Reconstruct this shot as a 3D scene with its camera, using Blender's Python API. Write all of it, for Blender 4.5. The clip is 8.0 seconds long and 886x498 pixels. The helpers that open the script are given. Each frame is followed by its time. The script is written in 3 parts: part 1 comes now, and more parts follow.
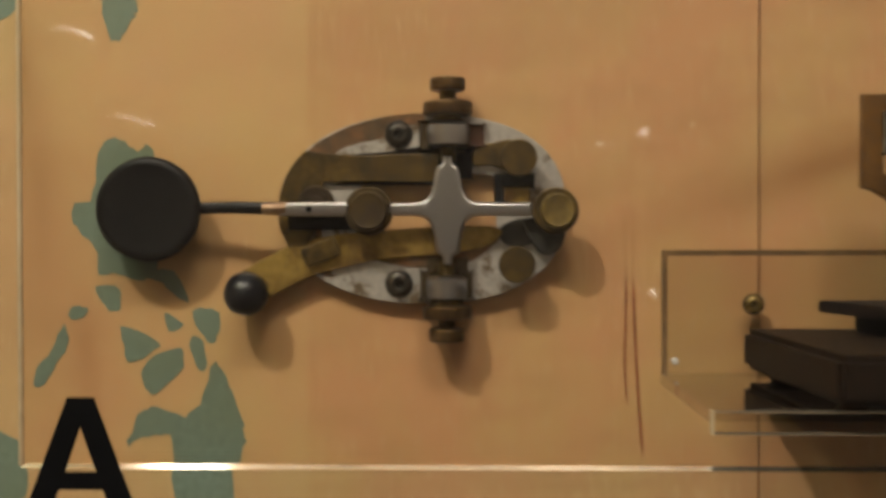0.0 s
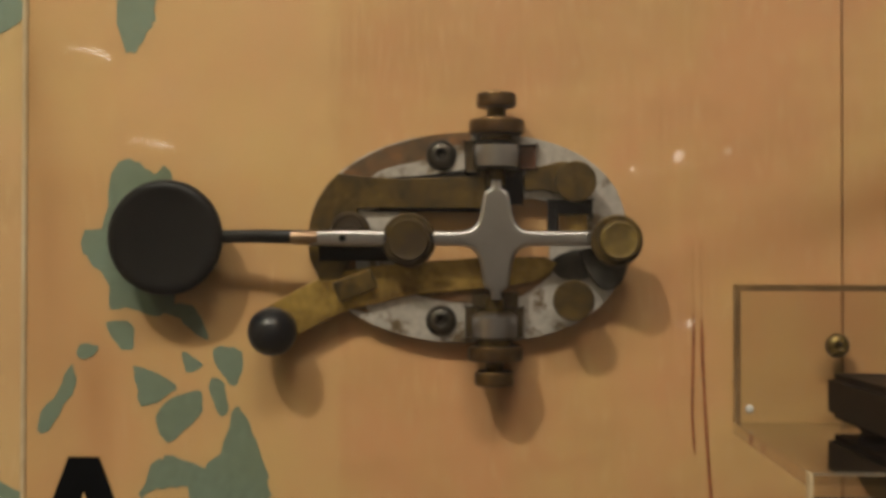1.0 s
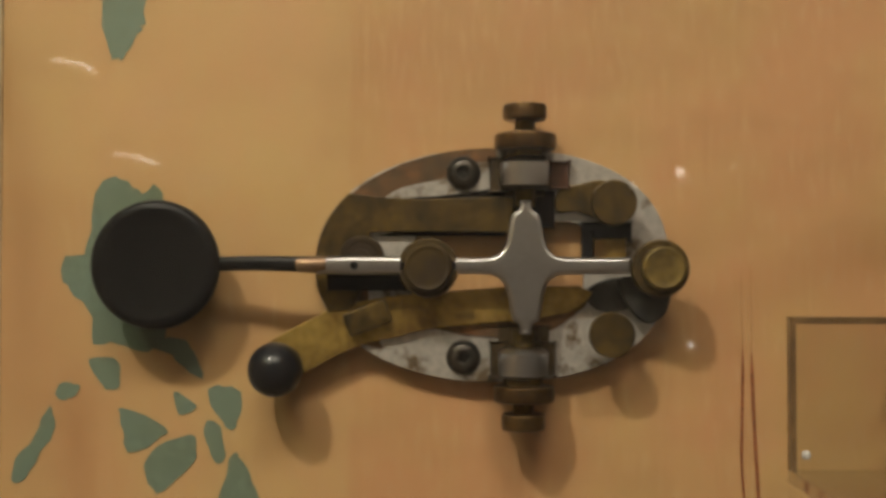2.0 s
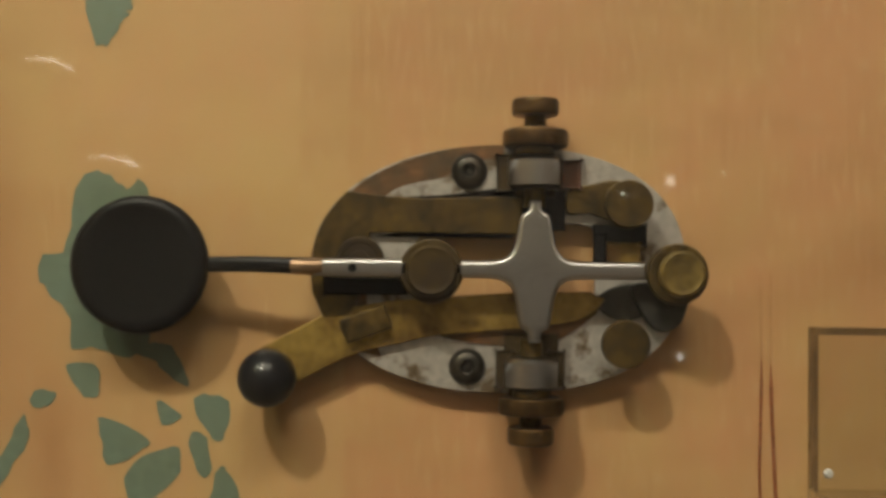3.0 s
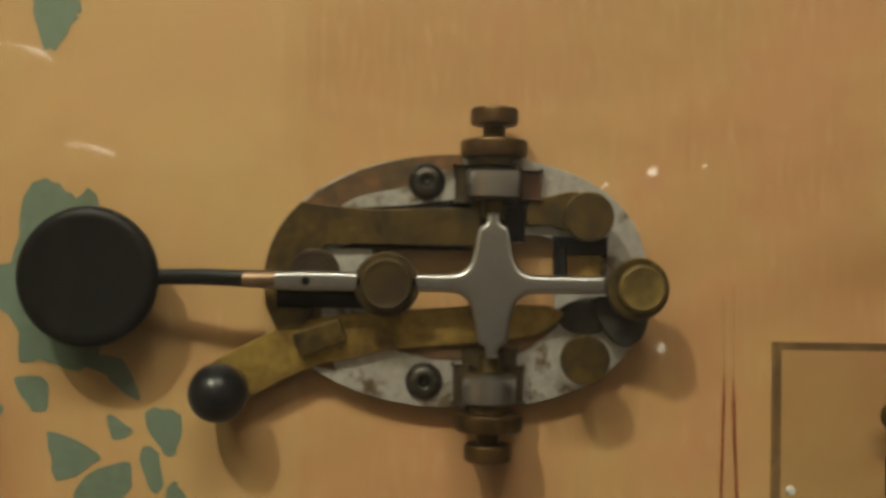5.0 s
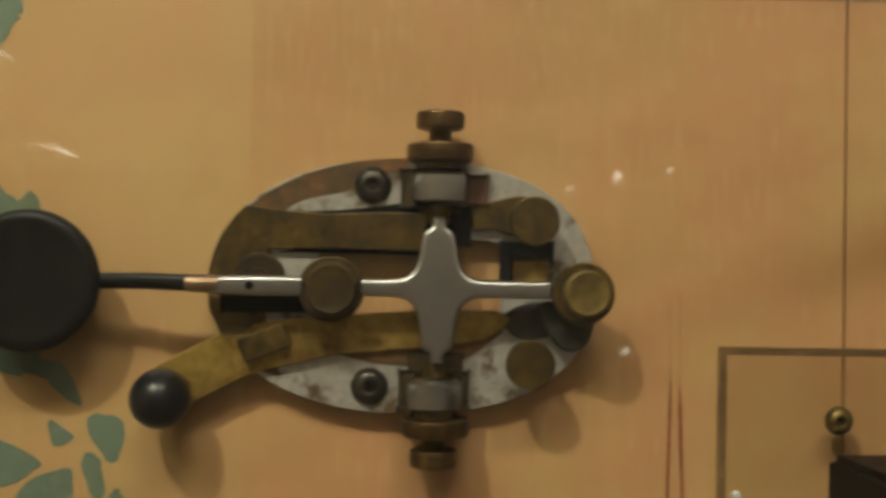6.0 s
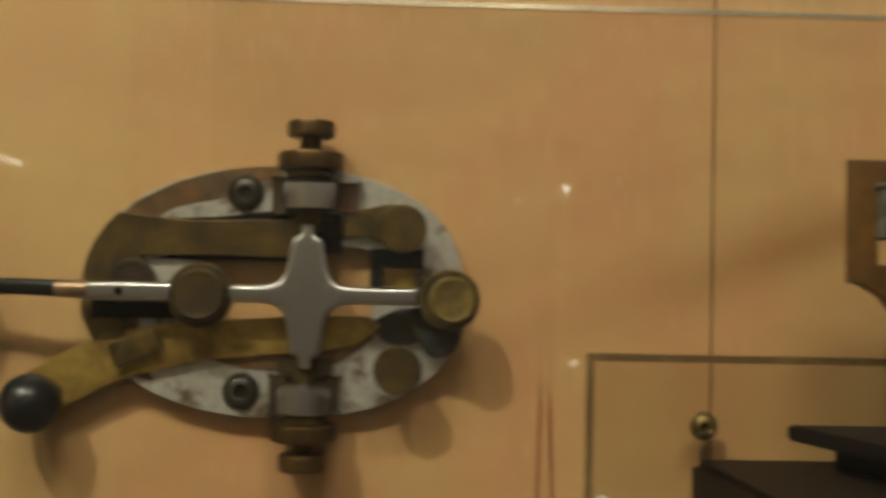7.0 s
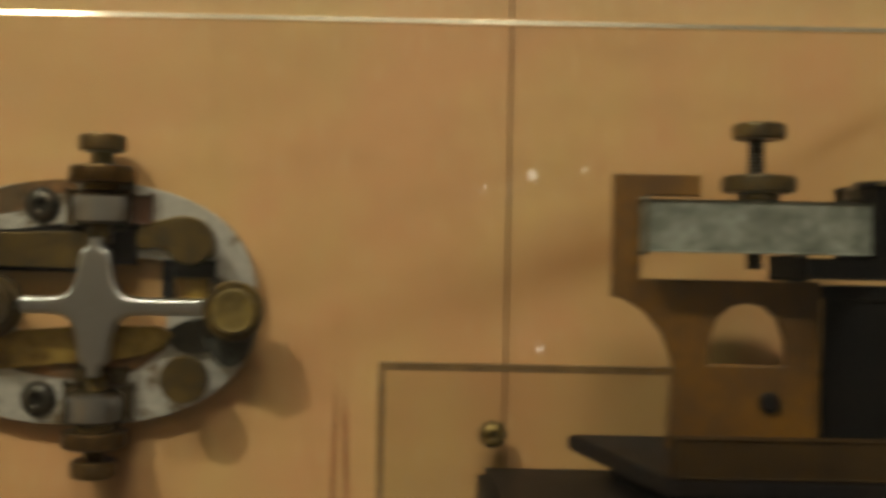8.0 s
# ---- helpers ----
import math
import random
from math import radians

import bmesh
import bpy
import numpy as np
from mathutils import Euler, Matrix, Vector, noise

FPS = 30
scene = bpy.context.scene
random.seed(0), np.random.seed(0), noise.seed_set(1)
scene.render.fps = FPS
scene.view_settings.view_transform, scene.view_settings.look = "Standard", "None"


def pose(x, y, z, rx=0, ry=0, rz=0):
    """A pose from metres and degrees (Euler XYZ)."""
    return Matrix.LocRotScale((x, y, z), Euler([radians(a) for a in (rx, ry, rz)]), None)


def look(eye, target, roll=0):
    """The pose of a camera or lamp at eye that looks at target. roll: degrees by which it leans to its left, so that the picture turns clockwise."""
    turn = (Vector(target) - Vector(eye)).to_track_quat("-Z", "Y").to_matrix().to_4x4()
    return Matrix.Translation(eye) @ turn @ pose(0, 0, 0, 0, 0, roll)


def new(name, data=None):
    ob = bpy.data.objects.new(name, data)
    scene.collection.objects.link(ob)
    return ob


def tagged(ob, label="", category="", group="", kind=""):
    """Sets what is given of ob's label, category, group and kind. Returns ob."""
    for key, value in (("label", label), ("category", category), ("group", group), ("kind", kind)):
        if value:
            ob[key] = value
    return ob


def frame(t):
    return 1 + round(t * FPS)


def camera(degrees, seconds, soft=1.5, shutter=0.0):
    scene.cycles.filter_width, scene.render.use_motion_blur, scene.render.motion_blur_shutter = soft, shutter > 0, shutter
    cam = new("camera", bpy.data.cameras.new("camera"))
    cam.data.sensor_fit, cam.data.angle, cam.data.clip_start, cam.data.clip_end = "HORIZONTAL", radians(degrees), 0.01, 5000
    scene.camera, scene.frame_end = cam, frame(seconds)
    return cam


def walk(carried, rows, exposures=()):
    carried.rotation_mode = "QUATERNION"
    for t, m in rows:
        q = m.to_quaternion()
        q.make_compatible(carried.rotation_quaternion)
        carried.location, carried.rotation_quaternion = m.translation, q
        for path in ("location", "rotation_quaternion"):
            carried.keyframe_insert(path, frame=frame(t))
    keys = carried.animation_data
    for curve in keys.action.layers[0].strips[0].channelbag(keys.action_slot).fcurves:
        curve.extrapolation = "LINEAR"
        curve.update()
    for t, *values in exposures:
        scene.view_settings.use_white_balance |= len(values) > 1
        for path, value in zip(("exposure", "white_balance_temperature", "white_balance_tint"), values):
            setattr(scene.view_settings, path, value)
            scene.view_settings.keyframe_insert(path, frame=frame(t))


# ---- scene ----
cam = camera(44.0, 8.0, soft=3.5, shutter=1.0)
PATH = [
    (0.0, (0.00833, -0.34906, -0.00819, 89.256, 0.096, 1.658)),
    (0.5, (0.00345, -0.33179, -0.00645, 89.792, 0.055, 2.333)),
    (1.0, (-0.00128, -0.31573, -0.00633, 90.580, -0.101, 2.535)),
    (1.5, (-0.00522, -0.29739, -0.00531, 91.216, 0.087, 2.624)),
    (2.0, (-0.01244, -0.28497, -0.00260, 91.359, -0.069, 1.698)),
    (3.5, (-0.01932, -0.26448, -0.00443, 92.000, -0.825, 0.283)),
    (4.0, (-0.01852, -0.26301, -0.00093, 91.295, -0.827, 0.065)),
    (5.5, (-0.00756, -0.26310, 0.00374, 90.888, -0.946, -0.072)),
    (6.0, (-0.00514, -0.26177, 0.00393, 91.094, -0.991, -1.422)),
    (6.5, (0.00030, -0.26257, 0.00504, 91.098, -0.982, -2.760)),
    (7.0, (0.02081, -0.26652, 0.00309, 91.766, -1.188, -2.402)),
    (7.5, (0.04816, -0.26983, 0.00671, 91.343, -1.258, -1.222)),
    (8.0, (0.08033, -0.27168, 0.01241, 90.501, -1.139, -0.368)),
]
walk(cam, [(t, pose(*p)) for t, p in PATH], [(0.0, -0.24, 6250, 9), (2.0, -0.28, 6250, 7), (4.0, -0.32, 6250, 0), (6.5, -0.33, 6250, -3), (8.0, -0.39, 6350, -4)])

# ---- world and lights ----
world = bpy.data.worlds.new("world")
scene.world = world
world.use_nodes = True
world.node_tree.nodes["Background"].inputs[0].default_value = (1.0, 0.8, 0.58, 1)
world.node_tree.nodes["Background"].inputs[1].default_value = 0.02


def lamp(name, kind, place, target, power, size, colour):
    data = bpy.data.lights.new(name, kind)
    data.energy, data.color = power, colour
    if kind == "AREA":
        data.shape, data.size = "DISK", size
    else:
        data.shadow_soft_size = size
    if kind == "SPOT":
        data.spot_size, data.spot_blend = radians(58), 0.6
    ob = new(name, data)
    ob.matrix_world = look(place, target)
    return ob


SPOTS = (((-0.38, -0.67, 0.83), (-0.07, 0.0, -0.13), 23.5, 0.026, (1.0, 0.87, 0.70)),
         ((-0.27, -0.67, 0.83), (-0.07, 0.0, -0.13), 2.5, 0.036, (1.0, 0.87, 0.70)),
         ((0.14, -0.67, 0.83), (0.10, 0.0, 0.0), 3.0, 0.036, (1.0, 0.87, 0.66)),
         # greenish lamp added without a known source, to yellow the board's upper left
         ((-0.60, -0.62, 0.74), (-0.16, 0.0, 0.22), 5.5, 0.06, (0.90, 1.0, 0.62)))
for place, target, power, size, colour in SPOTS:
    lamp("spot_lamp", "SPOT", place, target, power, size, colour)
# unseen area lamp, added for soft fill bounced off the south wall
lamp("fill_lamp", "AREA", (0.1, -0.95, 1.12), (0.1, -1.35, 0.0), 17.0, 0.6, (1.0, 0.88, 0.70))


# ---- materials ----
def material(name, colour, rough=0.5, metal=0.0, vary=0.25, scale=300.0, other=None, patch=60.0, bump=0.1,
             threshold=0.5, soft=0.25, spec=0.5, coat=0.0):
    """A surface in real-world size: grain and a second tone in patches, uneven gloss, fine relief."""
    m = bpy.data.materials.new(name)
    m.use_nodes = True
    nt = m.node_tree
    b = nt.nodes["Principled BSDF"]
    co = nt.nodes.new("ShaderNodeTexCoord")
    big = nt.nodes.new("ShaderNodeTexNoise")
    big.inputs["Scale"].default_value, big.inputs["Detail"].default_value = patch, 6
    big.inputs["Roughness"].default_value = 0.62
    fine = nt.nodes.new("ShaderNodeTexNoise")
    fine.inputs["Scale"].default_value, fine.inputs["Detail"].default_value = scale, 5
    for n in (big, fine):
        nt.links.new(co.outputs["Object"], n.inputs["Vector"])
    ramp = nt.nodes.new("ShaderNodeMapRange")
    ramp.inputs["From Min"].default_value, ramp.inputs["From Max"].default_value = threshold - soft / 2, threshold + soft / 2
    nt.links.new(big.outputs["Fac"], ramp.inputs["Value"])
    mix = nt.nodes.new("ShaderNodeMix")
    mix.data_type = "RGBA"
    mix.inputs["A"].default_value = (*colour, 1)
    mix.inputs["B"].default_value = (*(other or [c * 0.75 for c in colour]), 1)
    nt.links.new(ramp.outputs["Result"], mix.inputs["Factor"])
    grain = nt.nodes.new("ShaderNodeMapRange")
    grain.inputs["From Min"].default_value, grain.inputs["From Max"].default_value = 0.3, 0.7
    grain.inputs["To Min"].default_value, grain.inputs["To Max"].default_value = 1 - vary, 1 + vary
    nt.links.new(fine.outputs["Fac"], grain.inputs["Value"])
    mul = nt.nodes.new("ShaderNodeVectorMath")
    mul.operation = "SCALE"
    nt.links.new(mix.outputs["Result"], mul.inputs[0])
    nt.links.new(grain.outputs["Result"], mul.inputs["Scale"])
    nt.links.new(mul.outputs["Vector"], b.inputs["Base Color"])
    gloss = nt.nodes.new("ShaderNodeMapRange")
    gloss.inputs["To Min"].default_value, gloss.inputs["To Max"].default_value = max(0.03, rough - 0.12), min(1, rough + 0.12)
    nt.links.new(big.outputs["Fac"], gloss.inputs["Value"])
    nt.links.new(gloss.outputs["Result"], b.inputs["Roughness"])
    b.inputs["Metallic"].default_value = metal
    b.inputs["Specular IOR Level"].default_value = spec
    b.inputs["Coat Weight"].default_value = coat
    if bump:
        bp = nt.nodes.new("ShaderNodeBump")
        bp.inputs["Strength"].default_value, bp.inputs["Distance"].default_value = bump, 0.0004
        nt.links.new(fine.outputs["Fac"], bp.inputs["Height"])
        nt.links.new(bp.outputs["Normal"], b.inputs["Normal"])
    return m


def wood_material():
    """Pale varnished plywood with upright grain and broad mineral streaks."""
    m = bpy.data.materials.new("pale_plywood")
    m.use_nodes = True
    nt = m.node_tree
    b = nt.nodes["Principled BSDF"]
    co = nt.nodes.new("ShaderNodeTexCoord")

    def noise_at(scale, stretch, turn=0.0, detail=6, rough=0.6, warp=0.0):
        mp = nt.nodes.new("ShaderNodeMapping")
        mp.inputs["Scale"].default_value = stretch
        mp.inputs["Rotation"].default_value = (0, turn, 0)
        n = nt.nodes.new("ShaderNodeTexNoise")
        n.inputs["Scale"].default_value, n.inputs["Detail"].default_value = scale, detail
        n.inputs["Roughness"].default_value, n.inputs["Distortion"].default_value = rough, warp
        nt.links.new(co.outputs["Object"], mp.inputs["Vector"])
        nt.links.new(mp.outputs["Vector"], n.inputs["Vector"])
        return n

    def mixed(a, colour, fac, low, high, most=1.0):
        mr = nt.nodes.new("ShaderNodeMapRange")
        mr.inputs["From Min"].default_value, mr.inputs["From Max"].default_value = low, high
        mr.inputs["To Max"].default_value = most
        nt.links.new(fac, mr.inputs["Value"])
        mx = nt.nodes.new("ShaderNodeMix")
        mx.data_type = "RGBA"
        nt.links.new(mr.outputs["Result"], mx.inputs["Factor"])
        if isinstance(a, tuple):
            mx.inputs["A"].default_value = (*a, 1)
        else:
            nt.links.new(a, mx.inputs["A"])
        mx.inputs["B"].default_value = (*colour, 1)
        return mx.outputs["Result"]

    cloud = noise_at(20, (1.0, 1, 0.8), 0.3, 5)
    streak = noise_at(13, (0.55, 1, 2.4), -0.45, 3, 0.5, 0.6)
    grain = noise_at(160, (3.0, 1, 0.06), 0, 4)
    fleck = noise_at(420, (1.6, 1, 0.3), 0, 3)
    c = mixed((0.60, 0.415, 0.19), (0.61, 0.36, 0.182), cloud.outputs["Fac"], 0.40, 0.60)
    blotch = noise_at(55, (0.7, 1, 1.5), 0.1, 4, 0.55, 0.4)
    c = mixed(c, (0.50, 0.305, 0.145), blotch.outputs["Fac"], 0.47, 0.72, 0.5)
    c = mixed(c, (0.46, 0.27, 0.125), streak.outputs["Fac"], 0.48, 0.74, 0.5)
    c = mixed(c, (0.47, 0.29, 0.13), grain.outputs["Fac"], 0.48, 0.76, 0.21)
    c = mixed(c, (0.70, 0.51, 0.29), fleck.outputs["Fac"], 0.52, 0.78, 0.6)

    # two leaves of veneer meet in a straight upright line
    split = nt.nodes.new("ShaderNodeSeparateXYZ")
    nt.links.new(co.outputs["Object"], split.inputs["Vector"])
    leaf = nt.nodes.new("ShaderNodeMapRange")
    leaf.inputs["From Min"].default_value, leaf.inputs["From Max"].default_value = -0.0448, -0.0456
    nt.links.new(split.outputs["X"], leaf.inputs["Value"])
    c = mixed(c, (0.66, 0.51, 0.25), leaf.outputs["Result"], 0.0, 1.0, 0.23)

    def stain_shade(place, turn, length, width):
        """How strongly a soft-edged dark mark, stain and painted shade together, covers the board, in metres."""
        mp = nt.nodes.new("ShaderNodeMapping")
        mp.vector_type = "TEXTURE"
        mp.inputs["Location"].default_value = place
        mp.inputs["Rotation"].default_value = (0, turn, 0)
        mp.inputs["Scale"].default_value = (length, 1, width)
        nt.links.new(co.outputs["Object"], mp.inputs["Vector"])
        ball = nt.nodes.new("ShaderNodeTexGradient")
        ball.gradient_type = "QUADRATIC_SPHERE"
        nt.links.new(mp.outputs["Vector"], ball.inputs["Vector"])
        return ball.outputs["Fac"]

    # dark marks of that kind: staining plus soft shade painted into the wood colour
    c = mixed(c, (0.40, 0.215, 0.09), stain_shade((0.125, 0, 0.016), -0.34, 0.125, 0.017), 0.0, 0.8, 0.85)
    c = mixed(c, (0.40, 0.225, 0.09), stain_shade((0.180, 0, 0.044), -0.52, 0.034, 0.006), 0.0, 0.8, 0.7)
    c = mixed(c, (0.44, 0.24, 0.11), stain_shade((-0.117, 0, -0.045), 1.5, 0.05, 0.013), 0.0, 0.9, 0.65)
    c = mixed(c, (0.42, 0.25, 0.10), stain_shade((-0.136, 0, 0.045), 1.5, 0.06, 0.008), 0.0, 0.9, 0.7)
    c = mixed(c, (0.44, 0.26, 0.12), stain_shade((-0.131, 0, 0.0), 1.56, 0.12, 0.016), 0.0, 0.9, 0.6)
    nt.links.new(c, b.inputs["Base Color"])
    b.inputs["Roughness"].default_value = 0.5
    b.inputs["Specular IOR Level"].default_value = 0.35
    bp = nt.nodes.new("ShaderNodeBump")
    bp.inputs["Strength"].default_value, bp.inputs["Distance"].default_value = 0.12, 0.0003
    nt.links.new(grain.outputs["Fac"], bp.inputs["Height"])
    nt.links.new(bp.outputs["Normal"], b.inputs["Normal"])
    return m


def clear_material(name, tint, rough=0.0, ior=1.28):
    """Thin clear sheet: what lies behind shows through, with the gloss of its face."""
    m = bpy.data.materials.new(name)
    m.use_nodes = True
    nt = m.node_tree
    nt.nodes.clear()
    out = nt.nodes.new("ShaderNodeOutputMaterial")
    clear = nt.nodes.new("ShaderNodeBsdfTransparent")
    clear.inputs["Color"].default_value = (*tint, 1)
    shine = nt.nodes.new("ShaderNodeBsdfGlossy")
    shine.inputs["Roughness"].default_value = rough
    fr = nt.nodes.new("ShaderNodeFresnel")
    fr.inputs["IOR"].default_value = ior
    mix = nt.nodes.new("ShaderNodeMixShader")
    nt.links.new(fr.outputs["Fac"], mix.inputs["Fac"])
    nt.links.new(clear.outputs[0], mix.inputs[1])
    nt.links.new(shine.outputs[0], mix.inputs[2])
    nt.links.new(mix.outputs[0], out.inputs["Surface"])
    return m


def polished_edge(name, colour, rough):
    """The flame-polished edge of an acrylic sheet: even gloss over a faintly cloudy body."""
    m = bpy.data.materials.new(name)
    m.use_nodes = True
    nt = m.node_tree
    b = nt.nodes["Principled BSDF"]
    n = nt.nodes.new("ShaderNodeTexNoise")
    n.inputs["Scale"].default_value = 45
    co = nt.nodes.new("ShaderNodeTexCoord")
    nt.links.new(co.outputs["Object"], n.inputs["Vector"])
    mr = nt.nodes.new("ShaderNodeMapRange")
    mr.inputs["To Min"].default_value, mr.inputs["To Max"].default_value = rough - 0.03, rough + 0.03
    nt.links.new(n.outputs["Fac"], mr.inputs["Value"])
    nt.links.new(mr.outputs["Result"], b.inputs["Roughness"])
    mx = nt.nodes.new("ShaderNodeMix")
    mx.data_type = "RGBA"
    mx.inputs["A"].default_value = (*colour, 1)
    mx.inputs["B"].default_value = (*[c * 0.7 for c in colour], 1)
    nt.links.new(n.outputs["Fac"], mx.inputs["Factor"])
    nt.links.new(mx.outputs["Result"], b.inputs["Base Color"])
    b.inputs["Specular IOR Level"].default_value = 0.9
    b.inputs["Metallic"].default_value = 0.85
    return m


WOOD = wood_material()
GREEN = material("green_map_paint", (0.19, 0.265, 0.225), 0.6, 0, 0.14, 500, (0.175, 0.225, 0.155), 28, 0.08, 0.5, 0.4)
PANE = clear_material("clear_pane", (0.985, 0.985, 0.975), 0.03, ior=1.39)
ACRYLIC = clear_material("clear_acrylic", (0.99, 0.965, 0.945), 0.09)
SHELF_ACRYLIC = clear_material("clear_shelf_acrylic", (0.985, 0.962, 0.94), 0.07, 1.12)
ACRYLIC_EDGE = material("frosted_cut_acrylic", (0.20, 0.118, 0.052), 0.3, 0, 0.2, 260, (0.15, 0.088, 0.04), 60, 0.1, spec=0.5)
BRIGHT_EDGE = polished_edge("polished_cut_acrylic", (0.80, 0.70, 0.55), 0.06)
PALE_EDGE = material("pale_cut_acrylic", (0.66, 0.55, 0.38), 0.2, 0, 0.1, 260, (0.56, 0.44, 0.28), 40, 0.0, spec=0.8)
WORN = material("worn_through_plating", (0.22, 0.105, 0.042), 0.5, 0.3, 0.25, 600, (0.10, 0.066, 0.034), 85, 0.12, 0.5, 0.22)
NICKEL = material("worn_nickel", (0.47, 0.435, 0.40), 0.45, 0.35, 0.16, 500, (0.15, 0.105, 0.06), 110, 0.1, 0.575, 0.10)
STEEL = material("polished_steel", (0.58, 0.58, 0.60), 0.32, 1.0, 0.06, 900, (0.51, 0.50, 0.52), 70, 0.015, 0.5, 0.5)
steel_nodes = STEEL.node_tree
brushed = steel_nodes.nodes.new("ShaderNodeTangent")
brushed.direction_type, brushed.axis = "RADIAL", "X"
steel_nodes.links.new(brushed.outputs["Tangent"], steel_nodes.nodes["Principled BSDF"].inputs["Tangent"])
steel_nodes.nodes["Principled BSDF"].inputs["Anisotropic"].default_value = 0.9
steel_nodes.nodes["Principled BSDF"].inputs["Anisotropic Rotation"].default_value = 0.25
COPPERY = material("coppery_tinted_steel", (0.37, 0.255, 0.16), 0.33, 0.7, 0.2, 600, (0.24, 0.15, 0.09), 150, 0.05)
RUBBED_NUT = material("rubbed_brown_brass", (0.20, 0.122, 0.05), 0.36, 0.85, 0.25, 500, (0.09, 0.05, 0.02), 140, 0.1)
BRASS = material("tarnished_brass", (0.175, 0.113, 0.031), 0.4, 0.6, 0.3, 500, (0.056, 0.038, 0.018), 120, 0.12, 0.48, 0.3)
BRASS_BRIGHT = material("rubbed_brass", (0.42, 0.28, 0.07), 0.38, 0.5, 0.2, 500, (0.13, 0.068, 0.018), 80, 0.1, 0.52, 0.24)
BRONZE = material("brown_oxidised_brass", (0.080, 0.053, 0.019), 0.45, 0.25, 0.25, 500, (0.045, 0.03, 0.019), 110, 0.12, spec=0.3)
OLD_BRASS = material("dull_olive_brass", (0.27, 0.19, 0.065), 0.3, 0.75, 0.25, 600, (0.12, 0.08, 0.03), 220, 0.1)
CAP_BRASS = material("dull_yellow_brass", (0.21, 0.145, 0.04), 0.45, 0.35, 0.25, 600, (0.11, 0.075, 0.022), 160, 0.12)
GUNMETAL = material("grey_gunmetal", (0.085, 0.078, 0.068), 0.5, 0.3, 0.3, 500, (0.035, 0.033, 0.03), 150, 0.12, spec=0.3)
DARK_BROWN = material("dark_brown_lacquer", (0.05, 0.027, 0.008), 0.6, 0.0, 0.25, 400, (0.03, 0.016, 0.006), 80, 0.1, spec=0.1)
MAROON = material("red_brown_oxide", (0.11, 0.048, 0.026), 0.5, 0.2, 0.25, 500, (0.06, 0.032, 0.02), 130, 0.12, spec=0.3)
BLACK = material("black_bakelite", (0.0095, 0.009, 0.010), 0.38, 0, 0.2, 500, (0.011, 0.010, 0.011), 60, 0.0, spec=0.2)
BALL = material("glossy_black_ball", (0.007, 0.008, 0.012), 0.30, 0, 0.1, 500, (0.010, 0.010, 0.013), 90, 0.0, spec=0.5)
DARK_SCREW = material("blackened_steel", (0.05, 0.046, 0.042), 0.34, 0.8, 0.2, 700, (0.09, 0.075, 0.06), 200, 0.1)
OCHRE = material("ochre_lacquered_brass", (0.175, 0.077, 0.007), 0.5, 0.1, 0.2, 400, (0.10, 0.045, 0.008), 70, 0.1)
ZINC = material("mottled_zinc", (0.30, 0.31, 0.28), 0.5, 0.4, 0.3, 500, (0.16, 0.165, 0.14), 170, 0.25)
IRON = material("dark_japanned_iron", (0.009, 0.008, 0.010), 0.5, 0.0, 0.3, 300, (0.017, 0.011, 0.008), 45, 0.1, spec=0.08)
BASE_IRON = material("brown_black_iron", (0.010, 0.007, 0.006), 0.5, 0.0, 0.3, 300, (0.018, 0.011, 0.007), 40, 0.12, spec=0.08)
COIL = material("black_coil_cover", (0.003, 0.003, 0.004), 0.7, 0, 0.2, 400, (0.006, 0.005, 0.005), 80, 0.1, spec=0.05)
PENCIL = material("red_brown_pencil", (0.27, 0.085, 0.03), 0.7, 0, 0.4, 900, (0.33, 0.12, 0.05), 400, 0)
FAINT_PENCIL = material("faint_brown_pencil", (0.40, 0.21, 0.09), 0.7, 0, 0.3, 900, (0.48, 0.28, 0.13), 400, 0)
LETTER = material("black_vinyl", (0.005, 0.005, 0.006), 0.6, 0, 0.1, 300, None, 60, 0.02, spec=0.1)
PLASTER = material("beige_plaster", (0.70, 0.67, 0.64), 0.9, 0, 0.1, 60, None, 6, 0.1)
OLIVE = material("dim_olive_paint", (0.43, 0.41, 0.40), 0.9, 0, 0.15, 60, None, 6, 0.1)
PALE_BOARD = material("pale_yellow_board", (0.86, 0.84, 0.60), 0.7, 0, 0.1, 60, (0.82, 0.79, 0.52), 5, 0.1)
CARPET = material("brown_carpet", (0.10, 0.075, 0.055), 0.95, 0, 0.3, 200, None, 8, 0.3)

MM = 0.001


# ---- builders, in millimetres: x along the board, z up, h out from the board ----
def W(x, h, z):
    return Vector((x * MM, -h * MM, z * MM))


def part(name, bm, mat, parent=None, label="", smooth=True, angle=35):
    bmesh.ops.recalc_face_normals(bm, faces=bm.faces)
    me = bpy.data.meshes.new(name)
    bm.to_mesh(me)
    bm.free()
    me.materials.append(mat)
    if smooth:
        me.polygons.foreach_set("use_smooth", [True] * len(me.polygons))
        me.set_sharp_from_angle(angle=radians(angle))
    ob = new(name, me)
    if smooth:
        ob.modifiers.new("even_faces", "WEIGHTED_NORMAL").keep_sharp = True
    if parent is not None:
        ob.parent = parent
    if label:
        ob["label"] = label
    return ob


def thing(name, label, category, group="", kind=""):
    return tagged(new(name), label, category, group, kind)


